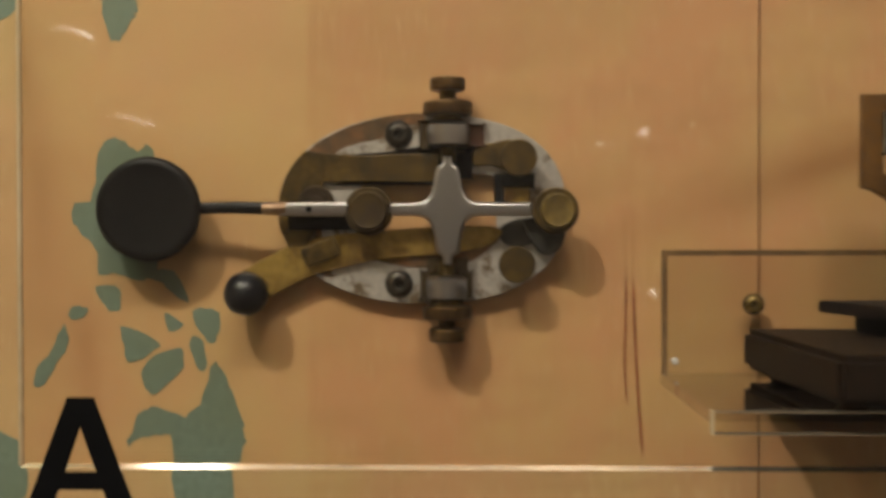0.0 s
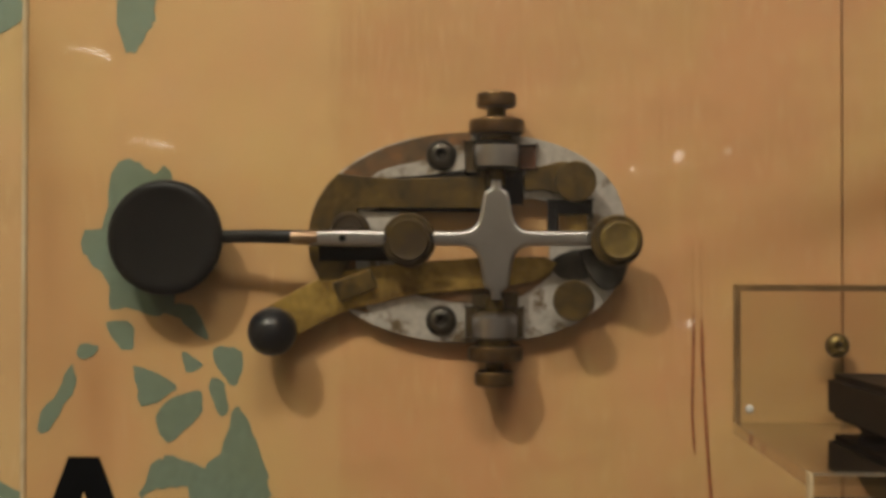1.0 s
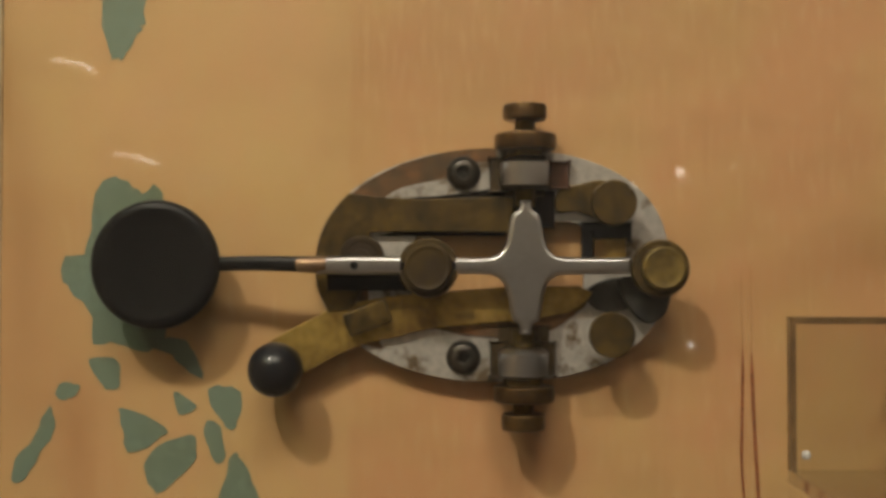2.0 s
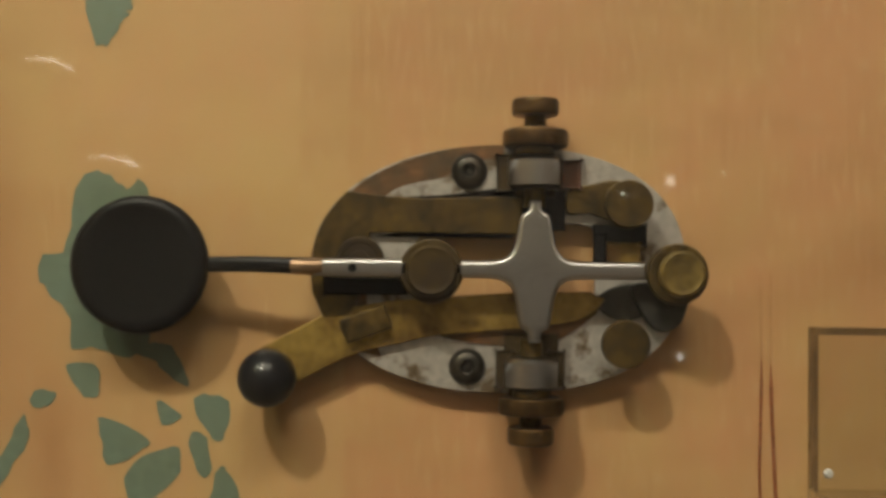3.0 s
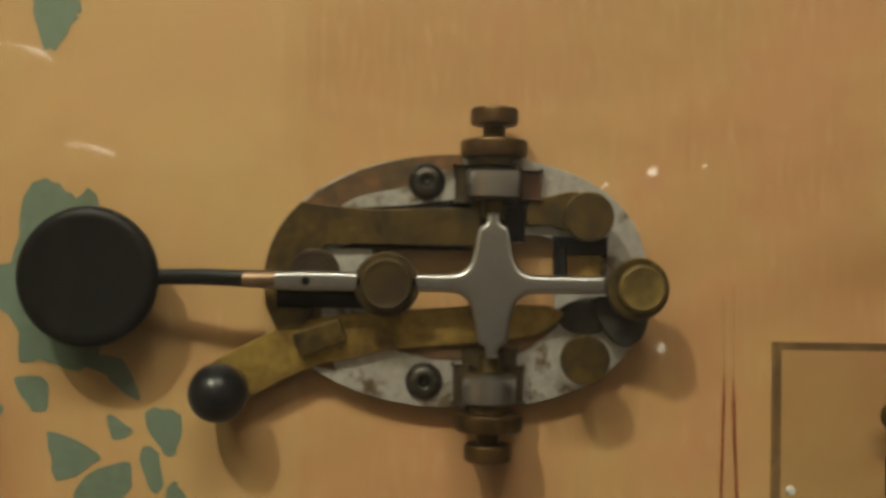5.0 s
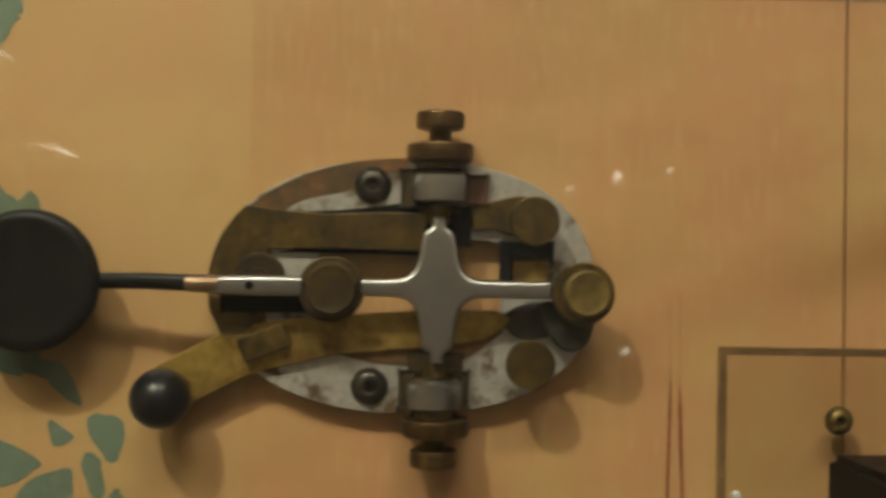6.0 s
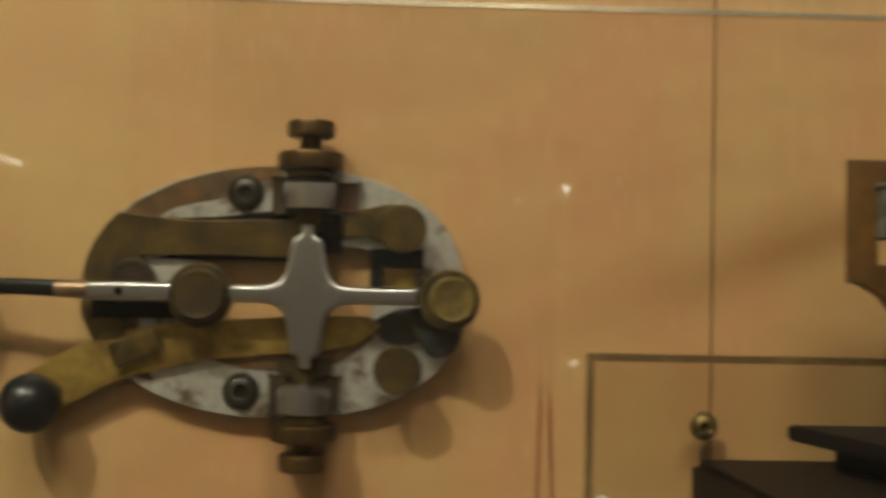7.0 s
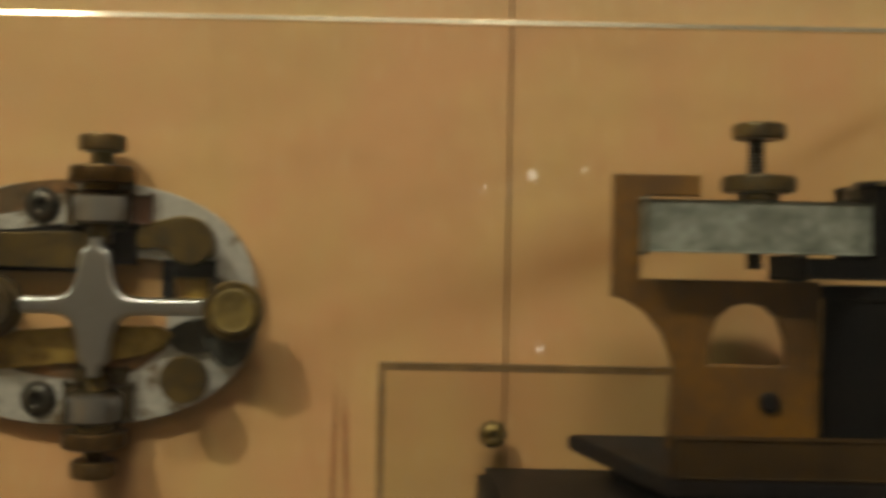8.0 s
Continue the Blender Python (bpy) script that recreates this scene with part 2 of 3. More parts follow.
def smooth_loop(points, steps=6, closed=True):
    """A rounded outline through the given corners (Catmull-Rom)."""
    n = len(points)
    out = []
    for i in range(n if closed else n - 1):
        p = [Vector(points[(i + k) % n] if closed else points[min(max(i + k, 0), n - 1)]) for k in (-1, 0, 1, 2)]
        for s in range(steps):
            t = s / steps
            out.append(0.5 * (2 * p[1] + (p[2] - p[0]) * t + (2 * p[0] - 5 * p[1] + 4 * p[2] - p[3]) * t * t
                              + (3 * p[1] - p[0] - 3 * p[2] + p[3]) * t ** 3))
    if not closed:
        out.append(Vector(points[-1]))
    return [(q[0], q[1]) for q in out]


def prism(bm, outline, h0, h1, bevel=0.0, holes=()):
    """A plate with that outline in x and z, from height h0 to h1, with rounded rims and holes right through."""
    rings = [outline, *holes]
    edges = []
    for ring in rings:
        vs = [bm.verts.new(W(x, h1, z)) for x, z in ring]
        edges += [bm.edges.new((vs[i], vs[(i + 1) % len(vs)])) for i in range(len(vs))]
    faces = [g for g in bmesh.ops.triangle_fill(bm, edges=edges, use_beauty=True)["geom"] if isinstance(g, bmesh.types.BMFace)]
    ext = bmesh.ops.extrude_face_region(bm, geom=faces)
    bottom = [v for v in ext["geom"] if isinstance(v, bmesh.types.BMVert)]
    bmesh.ops.translate(bm, verts=bottom, vec=(0, (h1 - h0) * MM, 0))
    if bevel:
        rim = [e for e in edges if e.is_valid]
        bmesh.ops.bevel(bm, geom=rim, offset=bevel * MM, segments=4, affect="EDGES", profile=0.5)


def box(bm, x0, x1, h0, h1, z0, z1, bevel=0.0, turn=None):
    made = bmesh.ops.create_cube(bm, size=1)["verts"]
    for v in made:
        v.co = W(x0 + (v.co.x + 0.5) * (x1 - x0), h0 + (v.co.y + 0.5) * (h1 - h0), z0 + (v.co.z + 0.5) * (z1 - z0))
    if turn:
        c = W((x0 + x1) / 2, (h0 + h1) / 2, (z0 + z1) / 2)
        bmesh.ops.rotate(bm, verts=made, cent=c, matrix=Euler([radians(a) for a in turn]).to_matrix())
    if bevel:
        es = {e for v in made for e in v.link_edges}
        bmesh.ops.bevel(bm, geom=list(es), offset=bevel * MM, segments=2, affect="EDGES", profile=0.6)


def lathe(bm, x, h, z, profile, axis="h", n=40, knurl=0.0):
    """A turned part: profile of (radius, distance along the axis) from its foot; knurl roughens rows marked by a third 1."""
    rows = []
    for row in profile:
        r, d = row[0], row[1]
        k = knurl if len(row) > 2 else 0.0
        if r < 1e-4:
            r = 1e-3
        ring = []
        for i in range(n):
            a = 2 * math.pi * i / n
            q = r * (1 + (k if i % 2 else -k))
            u, w = q * math.cos(a), q * math.sin(a)
            if axis == "h":
                ring.append(bm.verts.new(W(x + u, h + d, z + w)))
            elif axis == "z":
                ring.append(bm.verts.new(W(x + u, h + w, z + d)))
            else:
                ring.append(bm.verts.new(W(x + d, h + u, z + w)))
        rows.append(ring)
    for a, b in zip(rows, rows[1:]):
        for i in range(n):
            bm.faces.new((a[i], a[(i + 1) % n], b[(i + 1) % n], b[i]))
    bm.faces.new(rows[0])
    bm.faces.new(rows[-1])


def turned(r, length, edge=0.5, knurled=False):
    """The profile of a disc with rounded rims."""
    k = (1,) if knurled else ()
    return [(r - edge, 0), (r - edge * 0.3, edge * 0.3), (r, edge, *k), (r, length - edge, *k), (r - edge * 0.3, length - edge * 0.3), (r - edge, length)]


def sweep(bm, path, radii, n=16, flat=1.0):
    """A rod along points (x, h, z), with a radius at each; flat squeezes it out of the board."""
    rings = []
    for i, p in enumerate(path):
        a, b = path[max(i - 1, 0)], path[min(i + 1, len(path) - 1)]
        d = (W(*b) - W(*a)).normalized()
        u = d.cross(Vector((0, 1, 0))).normalized()
        v = d.cross(u).normalized()
        r = radii[i] if isinstance(radii, (list, tuple)) else radii
        rings.append([bm.verts.new(W(*p) + (u * math.cos(t) + v * math.sin(t) * flat) * r * MM)
                      for t in [2 * math.pi * k / n for k in range(n)]])
    for a, b in zip(rings, rings[1:]):
        for i in range(n):
            bm.faces.new((a[i], a[(i + 1) % n], b[(i + 1) % n], b[i]))
    bm.faces.new(rings[0])
    bm.faces.new(rings[-1])


def ellipse(cx, cz, a, b, n=72, power=2.0):
    out = []
    for i in range(n):
        t = 2 * math.pi * i / n
        c, s = math.cos(t), math.sin(t)
        out.append((cx + a * math.copysign(abs(c) ** (2 / power), c), cz + b * math.copysign(abs(s) ** (2 / power), s)))
    return out


# ---- the room round the case ----
def slab(name, x0, x1, y0, y1, z0, z1, mat):
    bm = bmesh.new()
    box(bm, x0 * 1000, x1 * 1000, -y1 * 1000, -y0 * 1000, z0 * 1000, z1 * 1000)
    return tagged(part(name, bm, mat, smooth=False), kind="structure")


tagged(slab("wall_north", -0.9, 0.9, 0.022, 0.08, -0.8, 1.15, PLASTER), "plain pale plaster wall behind the display board")
tagged(slab("wall_south", -0.9, 0.9, -1.46, -1.4, -0.8, 1.15, OLIVE), "plain olive painted wall behind the visitor")
# unseen reflector, added so that the pane mirrors a yellowish veil
far_board = thing("veil_board", "unseen pale yellow reflector board, added for its veil in the pane", "board")
bm = bmesh.new()
box(bm, -880, -225, 1388, 1400, 132, 900, 2)
part("panel", bm, PALE_BOARD, far_board)
bm = bmesh.new()
box(bm, -880, -225, 1380, 1400, 122, 132, 1)
part("ledge", bm, PLASTER, far_board, "slim white ledge, added for a pale line in the pane")
tagged(slab("wall_west", -0.96, -0.9, -1.46, 0.08, -0.8, 1.15, PLASTER), "plain pale plaster side wall of the alcove")
tagged(slab("wall_east", 0.9, 0.96, -1.46, 0.08, -0.8, 1.15, PLASTER), "plain pale plaster side wall of the alcove")
tagged(slab("floor", -0.96, 0.96, -1.46, 0.08, -0.86, -0.8, CARPET), "plain brown carpeted floor of the alcove")
tagged(slab("ceiling", -0.96, 0.96, -1.46, 0.08, 1.15, 1.21, PLASTER), "plain pale plaster ceiling of the alcove")

# ---- the display board: two plywood boards with an open joint ----
board = tagged(new("display_board"), "pale varnished plywood display board with a dark vertical joint", "board", kind="structure")
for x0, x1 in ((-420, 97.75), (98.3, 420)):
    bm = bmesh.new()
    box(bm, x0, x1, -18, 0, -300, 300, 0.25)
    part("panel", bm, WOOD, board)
bm = bmesh.new()
box(bm, -420, 420, -22, -18, -300, 300)
part("backing", bm, OCHRE, board)


def landmass(corners, seed, rough=0.8):
    """One green patch of the painted map, with an uneven coast."""
    rnd = random.Random(seed)
    loop = []
    for x, z in smooth_loop(corners, 4):
        loop.append((x + rnd.uniform(-rough, rough), z + rnd.uniform(-rough, rough)))
    bm = bmesh.new()
    prism(bm, loop, 0.05, 0.18)
    part("map_landmass", bm, GREEN, board, "muted green painted patch of a map")


landmass([(-111, 80), (-99, 82), (-99.5, 66), (-101, 61), (-104, 56), (-107, 54), (-110, 58)], 1)
landmass([(-111, 21.5), (-104, 22), (-100.5, 18.5), (-97, 20.5), (-94.5, 18), (-92, -12), (-98, -23), (-106, -21), (-113, -20),
          (-114, -12), (-121, -4), (-121, 1), (-114, 5)], 2)
landmass([(-98, -21), (-90, -19), (-86, -23), (-83.5, -29.5), (-87, -28.5), (-92, -23.5)], 3, 0.45)
landmass([(-113.6, -24.5), (-106, -25.3), (-105.6, -31.5), (-109.4, -32.4)], 4, 0.45)
landmass([(-121.7, -31.5), (-116.5, -31.5), (-117.7, -34.8), (-121.7, -34.8)], 5, 0.45)
landmass([(-124, -37), (-122.3, -43), (-126, -49), (-132, -57.5), (-133.7, -52.8), (-128, -45)], 6, 0.45)
landmass([(-104.8, -37), (-93, -42.3), (-94.2, -45), (-102.8, -48.8), (-104.4, -43)], 7, 0.45)
landmass([(-85.3, -45), (-86.4, -52), (-95, -59.5), (-98.6, -52.4), (-93.2, -46)], 8, 0.45)
landmass([(-91, -33), (-85, -37), (-89.8, -38.8)], 9, 0.35)
landmass([(-82.3, -32.5), (-77, -31.6), (-73.3, -34.2), (-75, -42.6), (-79.6, -39.5)], 10, 0.45)
landmass([(-82.3, -40.6), (-78.7, -42.4), (-77.7, -50), (-80, -51.2), (-83.2, -44.2)], 11, 0.35)
landmass([(-75, -49), (-72, -53), (-68, -61), (-65.5, -71), (-66, -78), (-69.5, -84), (-70, -98), (-87, -98), (-88.5, -75), (-92, -72.5),
          (-98, -73.5), (-103.5, -76), (-99.5, -66), (-94, -63.5), (-85, -66.5), (-80, -62)], 12)
landmass([(-150, -70), (-143, -72), (-137.6, -77), (-137.5, -93), (-150, -96)], 13)
landmass([(-152, 76), (-142, 72), (-137, 68), (-140, 63), (-152, 60)], 14)

# two long pencil strokes beside the shelf, faint at the top and pressed hard lower down
for corners, w in (([(56.0, -2), (56.1, -12), (56.3, -24), (56.1, -38), (55.9, -50), (56.6, -62)], 0.75),
                   ([(58.5, 0), (58.6, -12), (58.6, -25), (59.0, -38), (59.7, -52), (60.6, -66), (61.6, -79)], 0.95)):
    run = smooth_loop(corners, 5, False)
    upper = [p for p in run if p[1] > -23]
    lower = [p for p in run if p[1] < -20]
    bm = bmesh.new()
    sweep(bm, [(x, 0.06, z) for x, z in upper], [0.06] + [0.14] * (len(upper) - 2) + [0.2], 8, 0.35)
    part("pencil_stroke", bm, FAINT_PENCIL, board, "faint upper end of a pencil stroke")
    bm = bmesh.new()
    sweep(bm, [(x, 0.1, z) for x, z in lower], [0.15, 0.28] + [w / 2] * (len(lower) - 4) + [0.25, 0.1], 8, 0.35)
    part("pencil_stroke", bm, PENCIL, board, "red-brown pencil stroke")

# ---- clear sheet over the board, shelf bracket, front pane ----
sheet = thing("acrylic_sheet", "clear acrylic sheet with polished edges lying on the board", "acrylic sheet")
bm = bmesh.new()
box(bm, -137, 330, 0.4, 2.3, -81.6, 70.8)
ob = part("sheet", bm, ACRYLIC, sheet, smooth=False)
ob.visible_shadow = False
for name, section in (("top_edge", [(0.3, 70.3), (2.1, 70.3), (1.68, 71.6), (0.3, 71.6)]),
                      ("bottom_edge", [(0.3, -82.95), (2.25, -82.9), (1.33, -81.45), (0.3, -81.4)])):
    bm = bmesh.new()
    ends = [[bm.verts.new(W(x, h, z)) for h, z in section] for x in (-137.4, 330)]
    for k in range(4):
        bm.faces.new((ends[0][k], ends[0][(k + 1) % 4], ends[1][(k + 1) % 4], ends[1][k]))
    bm.faces.new(ends[0])
    bm.faces.new(ends[1])
    part(name, bm, BRIGHT_EDGE, sheet, "bevelled polished edge", smooth=False).visible_shadow = False
bm = bmesh.new()
sweep(bm, [(-137.4, 1.5, -82 + 153 * k / 4) for k in range(5)], 0.9, 20, 1.2)
part("side_edge", bm, PALE_EDGE, sheet, "rounded pale edge").visible_shadow = False

shelf = thing("acrylic_shelf", "clear acrylic shelf bracket screwed to the display board", "shelf")
for name, args in (("back_plate", (68.0, 330, 2.4, 5.2, -54.5, -14.3)), ("shelf_plate", (66.5, 330, 5.2, 77, -54.4, -51.6)),
                   ("front_lip", (66.9, 330, 77, 79.4, -57.0, -51.9))):
    bm = bmesh.new()
    box(bm, *args)
    part(name, bm, SHELF_ACRYLIC, shelf, smooth=False).visible_shadow = False
for name, args, mat in (("top_edge", (68.0, 330, 2.4, 5.3, -14.9, -13.1), ACRYLIC_EDGE), ("side_edge", (67.0, 68.4, 2.4, 5.3, -54.5, -13.2), ACRYLIC_EDGE),
                        ("front_lip_top", (66.9, 330, 77, 79.4, -51.9, -51.4), BRIGHT_EDGE), ("front_lip_foot", (66.9, 330, 77, 79.4, -57.3, -57.0), BRIGHT_EDGE), ("front_lip_end", (66.2, 66.9, 77, 79.4, -57.3, -51.4), PALE_EDGE), ("end_edge", (66.2, 66.5, 5.3, 77, -54.5, -51.5), BRIGHT_EDGE)):
    bm = bmesh.new()
    box(bm, *args, 0.12)
    part(name, bm, mat, shelf, "cut acrylic edge").visible_shadow = False


def cap_screw(name, label, x, z, h, r, head, parent_group=""):
    """A domed socket screw: washer, head with a square recess and a small disc of the head's metal in it."""
    s = thing(name, label, "screw", parent_group)
    bm = bmesh.new()
    lathe(bm, x, h, z, turned(r, 0.5, 0.2))
    part("washer", bm, DARK_SCREW if head is DARK_SCREW else BRASS, s)
    bm = bmesh.new()
    hexr = r * 0.36
    prof = [(r * 0.9, 0.5), (r * 0.9, 0.9), (r * 0.8, 1.6), (r * 0.62, 2.1), (hexr * 1.1, 2.2), (hexr, 2.1), (hexr * 0.95, 0.8), (0, 0.7)]
    lathe(bm, x, h, z, prof, n=30)
    top = part("head", bm, head, s)
    bm = bmesh.new()
    prism(bm, [(x + hexr * 0.95 * math.cos(a), z + hexr * 0.95 * math.sin(a)) for a in [math.pi / 2 * k + 0.35 for k in range(4)]], h + 0.7, h + 1.0)
    part("socket", bm, BLACK, top)
    bm = bmesh.new()
    lathe(bm, x + 0.1, h + 1.0, z - 0.25, turned(hexr * 0.32, 0.3, 0.05), n=12)
    part("socket_disc", bm, head, top)
    return s


# white bead added as a painted glint on the shelf's corner
bm = bmesh.new()
lathe(bm, 70.8, 5.2, -47.8, [(1.2, 0), (1.1, 0.5), (0.7, 0.9), (0, 1.0)], n=20)
part("corner_glint", bm, PLASTER, shelf, "tiny white bead drawn as the glint at the corner")
cap_screw("shelf_screw", "small brass domed socket screw holding the acrylic shelf", 95.0, -30.0, 5.2, 3.4, OLD_BRASS)

pane = thing("front_pane", "clear glass pane standing in front of the exhibits", "glass pane")
bm = bmesh.new()
box(bm, -420, 420, 106.8, 108, -300, 300)
ob = part("glass", bm, PANE, pane, smooth=False)
ob.visible_shadow = False

# the black letter A stuck on the pane
sign = thing("letter_sign", "bold black vinyl capital letter A on the glass pane", "letter")
bm = bmesh.new()
lx, lt, lb = -79.4, -44.2, -70.2
prism(bm, [(lx - 3, lt), (lx + 3, lt), (lx + 12.8, lb), (lx + 6.9, lb), (lx + 5.0, lb + 5.4), (lx - 5.0, lb + 5.4), (lx - 6.9, lb), (lx - 12.8, lb)],
      108, 108.3, 0, [[(lx, lt - 6.6), (lx + 3.5, lb + 9.4), (lx - 3.5, lb + 9.4)]])
part("letter", bm, LETTER, sign, smooth=False)

# ---- the telegraph key screwed flat on the board ----
key = thing("telegraph_key", "antique telegraph key, worn nickel oval base with tarnished brass parts", "telegraph key")
bm = bmesh.new()
hole = smooth_loop([(-27, 8), (-12, 9.5), (0, 10.5), (14, 10.5), (15, 2), (14, -10), (4, -14), (-6, -12), (-18, -8), (-28, -3)], 4)
rim = [(x, z) for x, z in ellipse(-8.4, 0, 45.2, 29.8, 96, 2.42) if x >= -8.4]
rim = [p for p in rim if p[1] >= 0] + [(x, z) for x, z in ellipse(-8.4, 0, 45.2, 29.8, 96, 2.12) if x < -8.4] + [p for p in rim if p[1] < 0]
prism(bm, rim, 2.35, 4.4, 0.15, [hole])
part("base", bm, NICKEL, key, "oval nickel-plated base, plating worn brown in patches")

# brown worn plating along the upper rim
bm = bmesh.new()
outer = [(-8.4 + 45.3 * math.cos(t), 29.95 * math.sin(t)) for t in [radians(88 + 5 * k) for k in range(28)]]
inner = smooth_loop([(-36, -21.5), (-39, -14), (-40, -4), (-39, 6), (-40, 13), (-36.5, 16.6), (-32.8, 19.2), (-27.4, 20.8), (-20.6, 22.2), (-17, 25.5), (-12, 26.4), (-7.6, 26.2)], 3, False)
prism(bm, outer + inner, 4.0, 4.46)
part("worn_patch", bm, WORN, key, "brown worn patch of plating")

# horseshoe strap of brass round the end and along the upper side
bm = bmesh.new()
strap = [(-53.2, 1), (-52.9, -6), (-50, -12), (-44, -11.5), (-41.5, -7), (-40.5, 0), (-39.2, 8.2), (-30, 8.4), (-3, 8.3), (-2.6, 17.3),
         (-14, 17.1), (-27, 16.6), (-37.5, 17.4), (-44.8, 18.3), (-47.4, 15.6), (-50.4, 11.2), (-52.3, 6.4)]
prism(bm, strap, 5.1, 6.5, 0.3)
part("brass_strap", bm, BRASS, key, "olive tarnished brass strap")

# dark strips added to draw the shade along both edges of the strap
for z0, z1, tip in ((7.5, 10.2, 8.4), (16.6, 17.6, 19.4)):
    bm = bmesh.new()
    prism(bm, [(-38, z0), (-5, z0 - 0.2 if tip < 10 else z0), (-4, tip), (-4, z1 + 1.6 if tip > 10 else z1), (-22, z1)], 4.45, 5.3, 0.1)
    part("strap_shade", bm, IRON, key, "dark strip drawn as shade along the strap")

for x0, x1, z0, z1 in ((-8.8, -4.6, 18.6, 27.2), (-8.6, -4.8, -28.2, -19.4), (4.0, 7.6, -28.0, -19.6)):
    bm = bmesh.new()
    box(bm, x0, x1, 4.42, 7.0, z0, z1, 0.7)
    part("pillar_saddle", bm, BRONZE, key, "brown saddle beside a pillar")

# added plates: the upper one draws the pillar's shadow, the lower a brown patch
for x0, x1, z0, z1 in ((-2.8, 7.6, 9.4, 18.8), (-6.6, 6.2, -20.4, -15.4)):
    bm = bmesh.new()
    box(bm, x0, x1, 4.42, 5.6, z0, z1, 0.4)
    part("pillar_shade_plate", bm, IRON if z0 > 0 else BRONZE, key, "dark plate added for the shade beside a pillar")

# circuit-closing arm with its black ball
part_bm = bmesh.new()
top = smooth_loop([(-66.4, -21.6), (-64.2, -19.2), (-53.2, -13.3), (-48.6, -11.0), (-41, -9.2), (-32, -7.8), (-16, -6.5), (-4.3, -5.6), (4.2, -5.4), (13.5, -5.3)], 3, False)
low = smooth_loop([(17.2, -7.0), (15.4, -9.4), (10.9, -12.1), (3, -13.5), (-4.2, -14.4), (-19.5, -15.8), (-26.4, -16.8), (-32, -18.3), (-39.6, -19.9), (-46.2, -22.5), (-56, -27.6), (-60.5, -29)], 3, False)
prism(part_bm, top + low, 4.9, 6.2, 0.3)
part("closing_arm", part_bm, BRASS_BRIGHT, key, "rubbed yellow brass arm")
# brown plate below the arm; the arm's shadow is part of its outline and colour
bm = bmesh.new()
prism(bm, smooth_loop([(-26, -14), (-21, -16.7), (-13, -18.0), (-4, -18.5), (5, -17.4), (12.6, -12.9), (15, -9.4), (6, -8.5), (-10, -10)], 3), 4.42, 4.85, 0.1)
part("arm_bed_shade", bm, WORN, key, "rust-brown plate under the arm, its shadow drawn in with it")
for x, z in ((13, -8.6), (-29, -12)):
    bm = bmesh.new()
    lathe(bm, x, 4.4, z, turned(3.1, 0.6, 0.1))
    part("arm_pivot", bm, BRASS, key)
bm = bmesh.new()
R = 6.9
lathe(bm, -62.6, 10.9 - R, -26.4, [(R * math.sin(a), R - R * math.cos(a)) for a in [math.pi * k / 18 for k in range(19)]], n=40)
part("ball", bm, BALL, key, "small glossy black ball handle")
bm = bmesh.new()
lathe(bm, -60.5, 4.6, -24.4, turned(3.6, 2.6, 0.4))
part("ball_collar", bm, BRASS, key)

# contact block lying aslant on the arm
bm = bmesh.new()
box(bm, -45.6, -34.0, 6.2, 8.6, -16.6, -10.4, 0.9, (0, -21, 0))
part("contact_block", bm, BRASS, key, "dark brass contact block")

# pillars, trunnion screws and lock nuts above and below
for s, x in ((1, 0.0), (-1, -0.4)):
    bm = bmesh.new()
    z0, z1 = (19.2, 26.9) if s > 0 else (-28.3, -20.7)
    box(bm, x - 5.0, x + 5.0, 4.4, 5.6, z0 - 1.8, z1 + 0.6, 0.4)
    part("pillar_foot", bm, BRASS, key)
    bm = bmesh.new()
    lathe(bm, x, 8.7, z0, [(5.2, 0), (6.2, 0.6), (6.3, z1 - z0 - 1.4), (5.4, z1 - z0 - 0.4), (4.0, z1 - z0)], "z")
    part("pillar", bm, STEEL, key, "bright steel pillar")
    bm = bmesh.new()
    zz = (27.0, 28.8) if s > 0 else (-30.2, -28.4)
    lathe(bm, x, 8.7, zz[0], turned(4.6, zz[1] - zz[0], 0.3), "z")
    part("collar", bm, BRASS, key)
    bm = bmesh.new()
    zz = (28.8, 33.0) if s > 0 else (-34.4, -30.2)
    lathe(bm, x + 0.1, 8.7, zz[0], turned(7.7, zz[1] - zz[0], 0.8, True), "z", 64, 0.012)
    part("lock_nut", bm, RUBBED_NUT, key, "knurled brass lock nut")
    bm = bmesh.new()
    a, b = (14.5, 36.6) if s > 0 else (-37.4, -16.5)
    prof = []
    d = 0.0
    while d < b - a:
        prof += [(2.45, d), (2.75, d + 0.35)]
        d += 0.7
    lathe(bm, x, 8.7, a, prof, "z", 20)
    part("screw_shaft", bm, OLD_BRASS, key)
    bm = bmesh.new()
    zz = (36.3, 40.5) if s > 0 else (-41.5, -37.2)
    lathe(bm, x, 8.7, zz[0], turned(5.5, zz[1] - zz[0], 0.9, True), "z", 52, 0.014)
    part("screw_head", bm, RUBBED_NUT, key, "knurled brass thumbscrew head")
    if s > 0:
        bm = bmesh.new()
        box(bm, 6.6, 11.2, 4.42, 6.6, 19.4, 26.2, 0.8)
        part("side_lug", bm, MAROON, key, "reddish brown lug beside the pillar")

# steel lever with its cross
bm = bmesh.new()
quarter = [(26, 2.05), (16, 2.0), (10, 2.1), (7.2, 2.6), (5.4, 4.2), (4.5, 6.6), (4.0, 9.5), (3.6, 11.8), (3.0, 13.1), (1.6, 14.0), (1.35, 16.2)]
right_up = smooth_loop(quarter, 3, False)
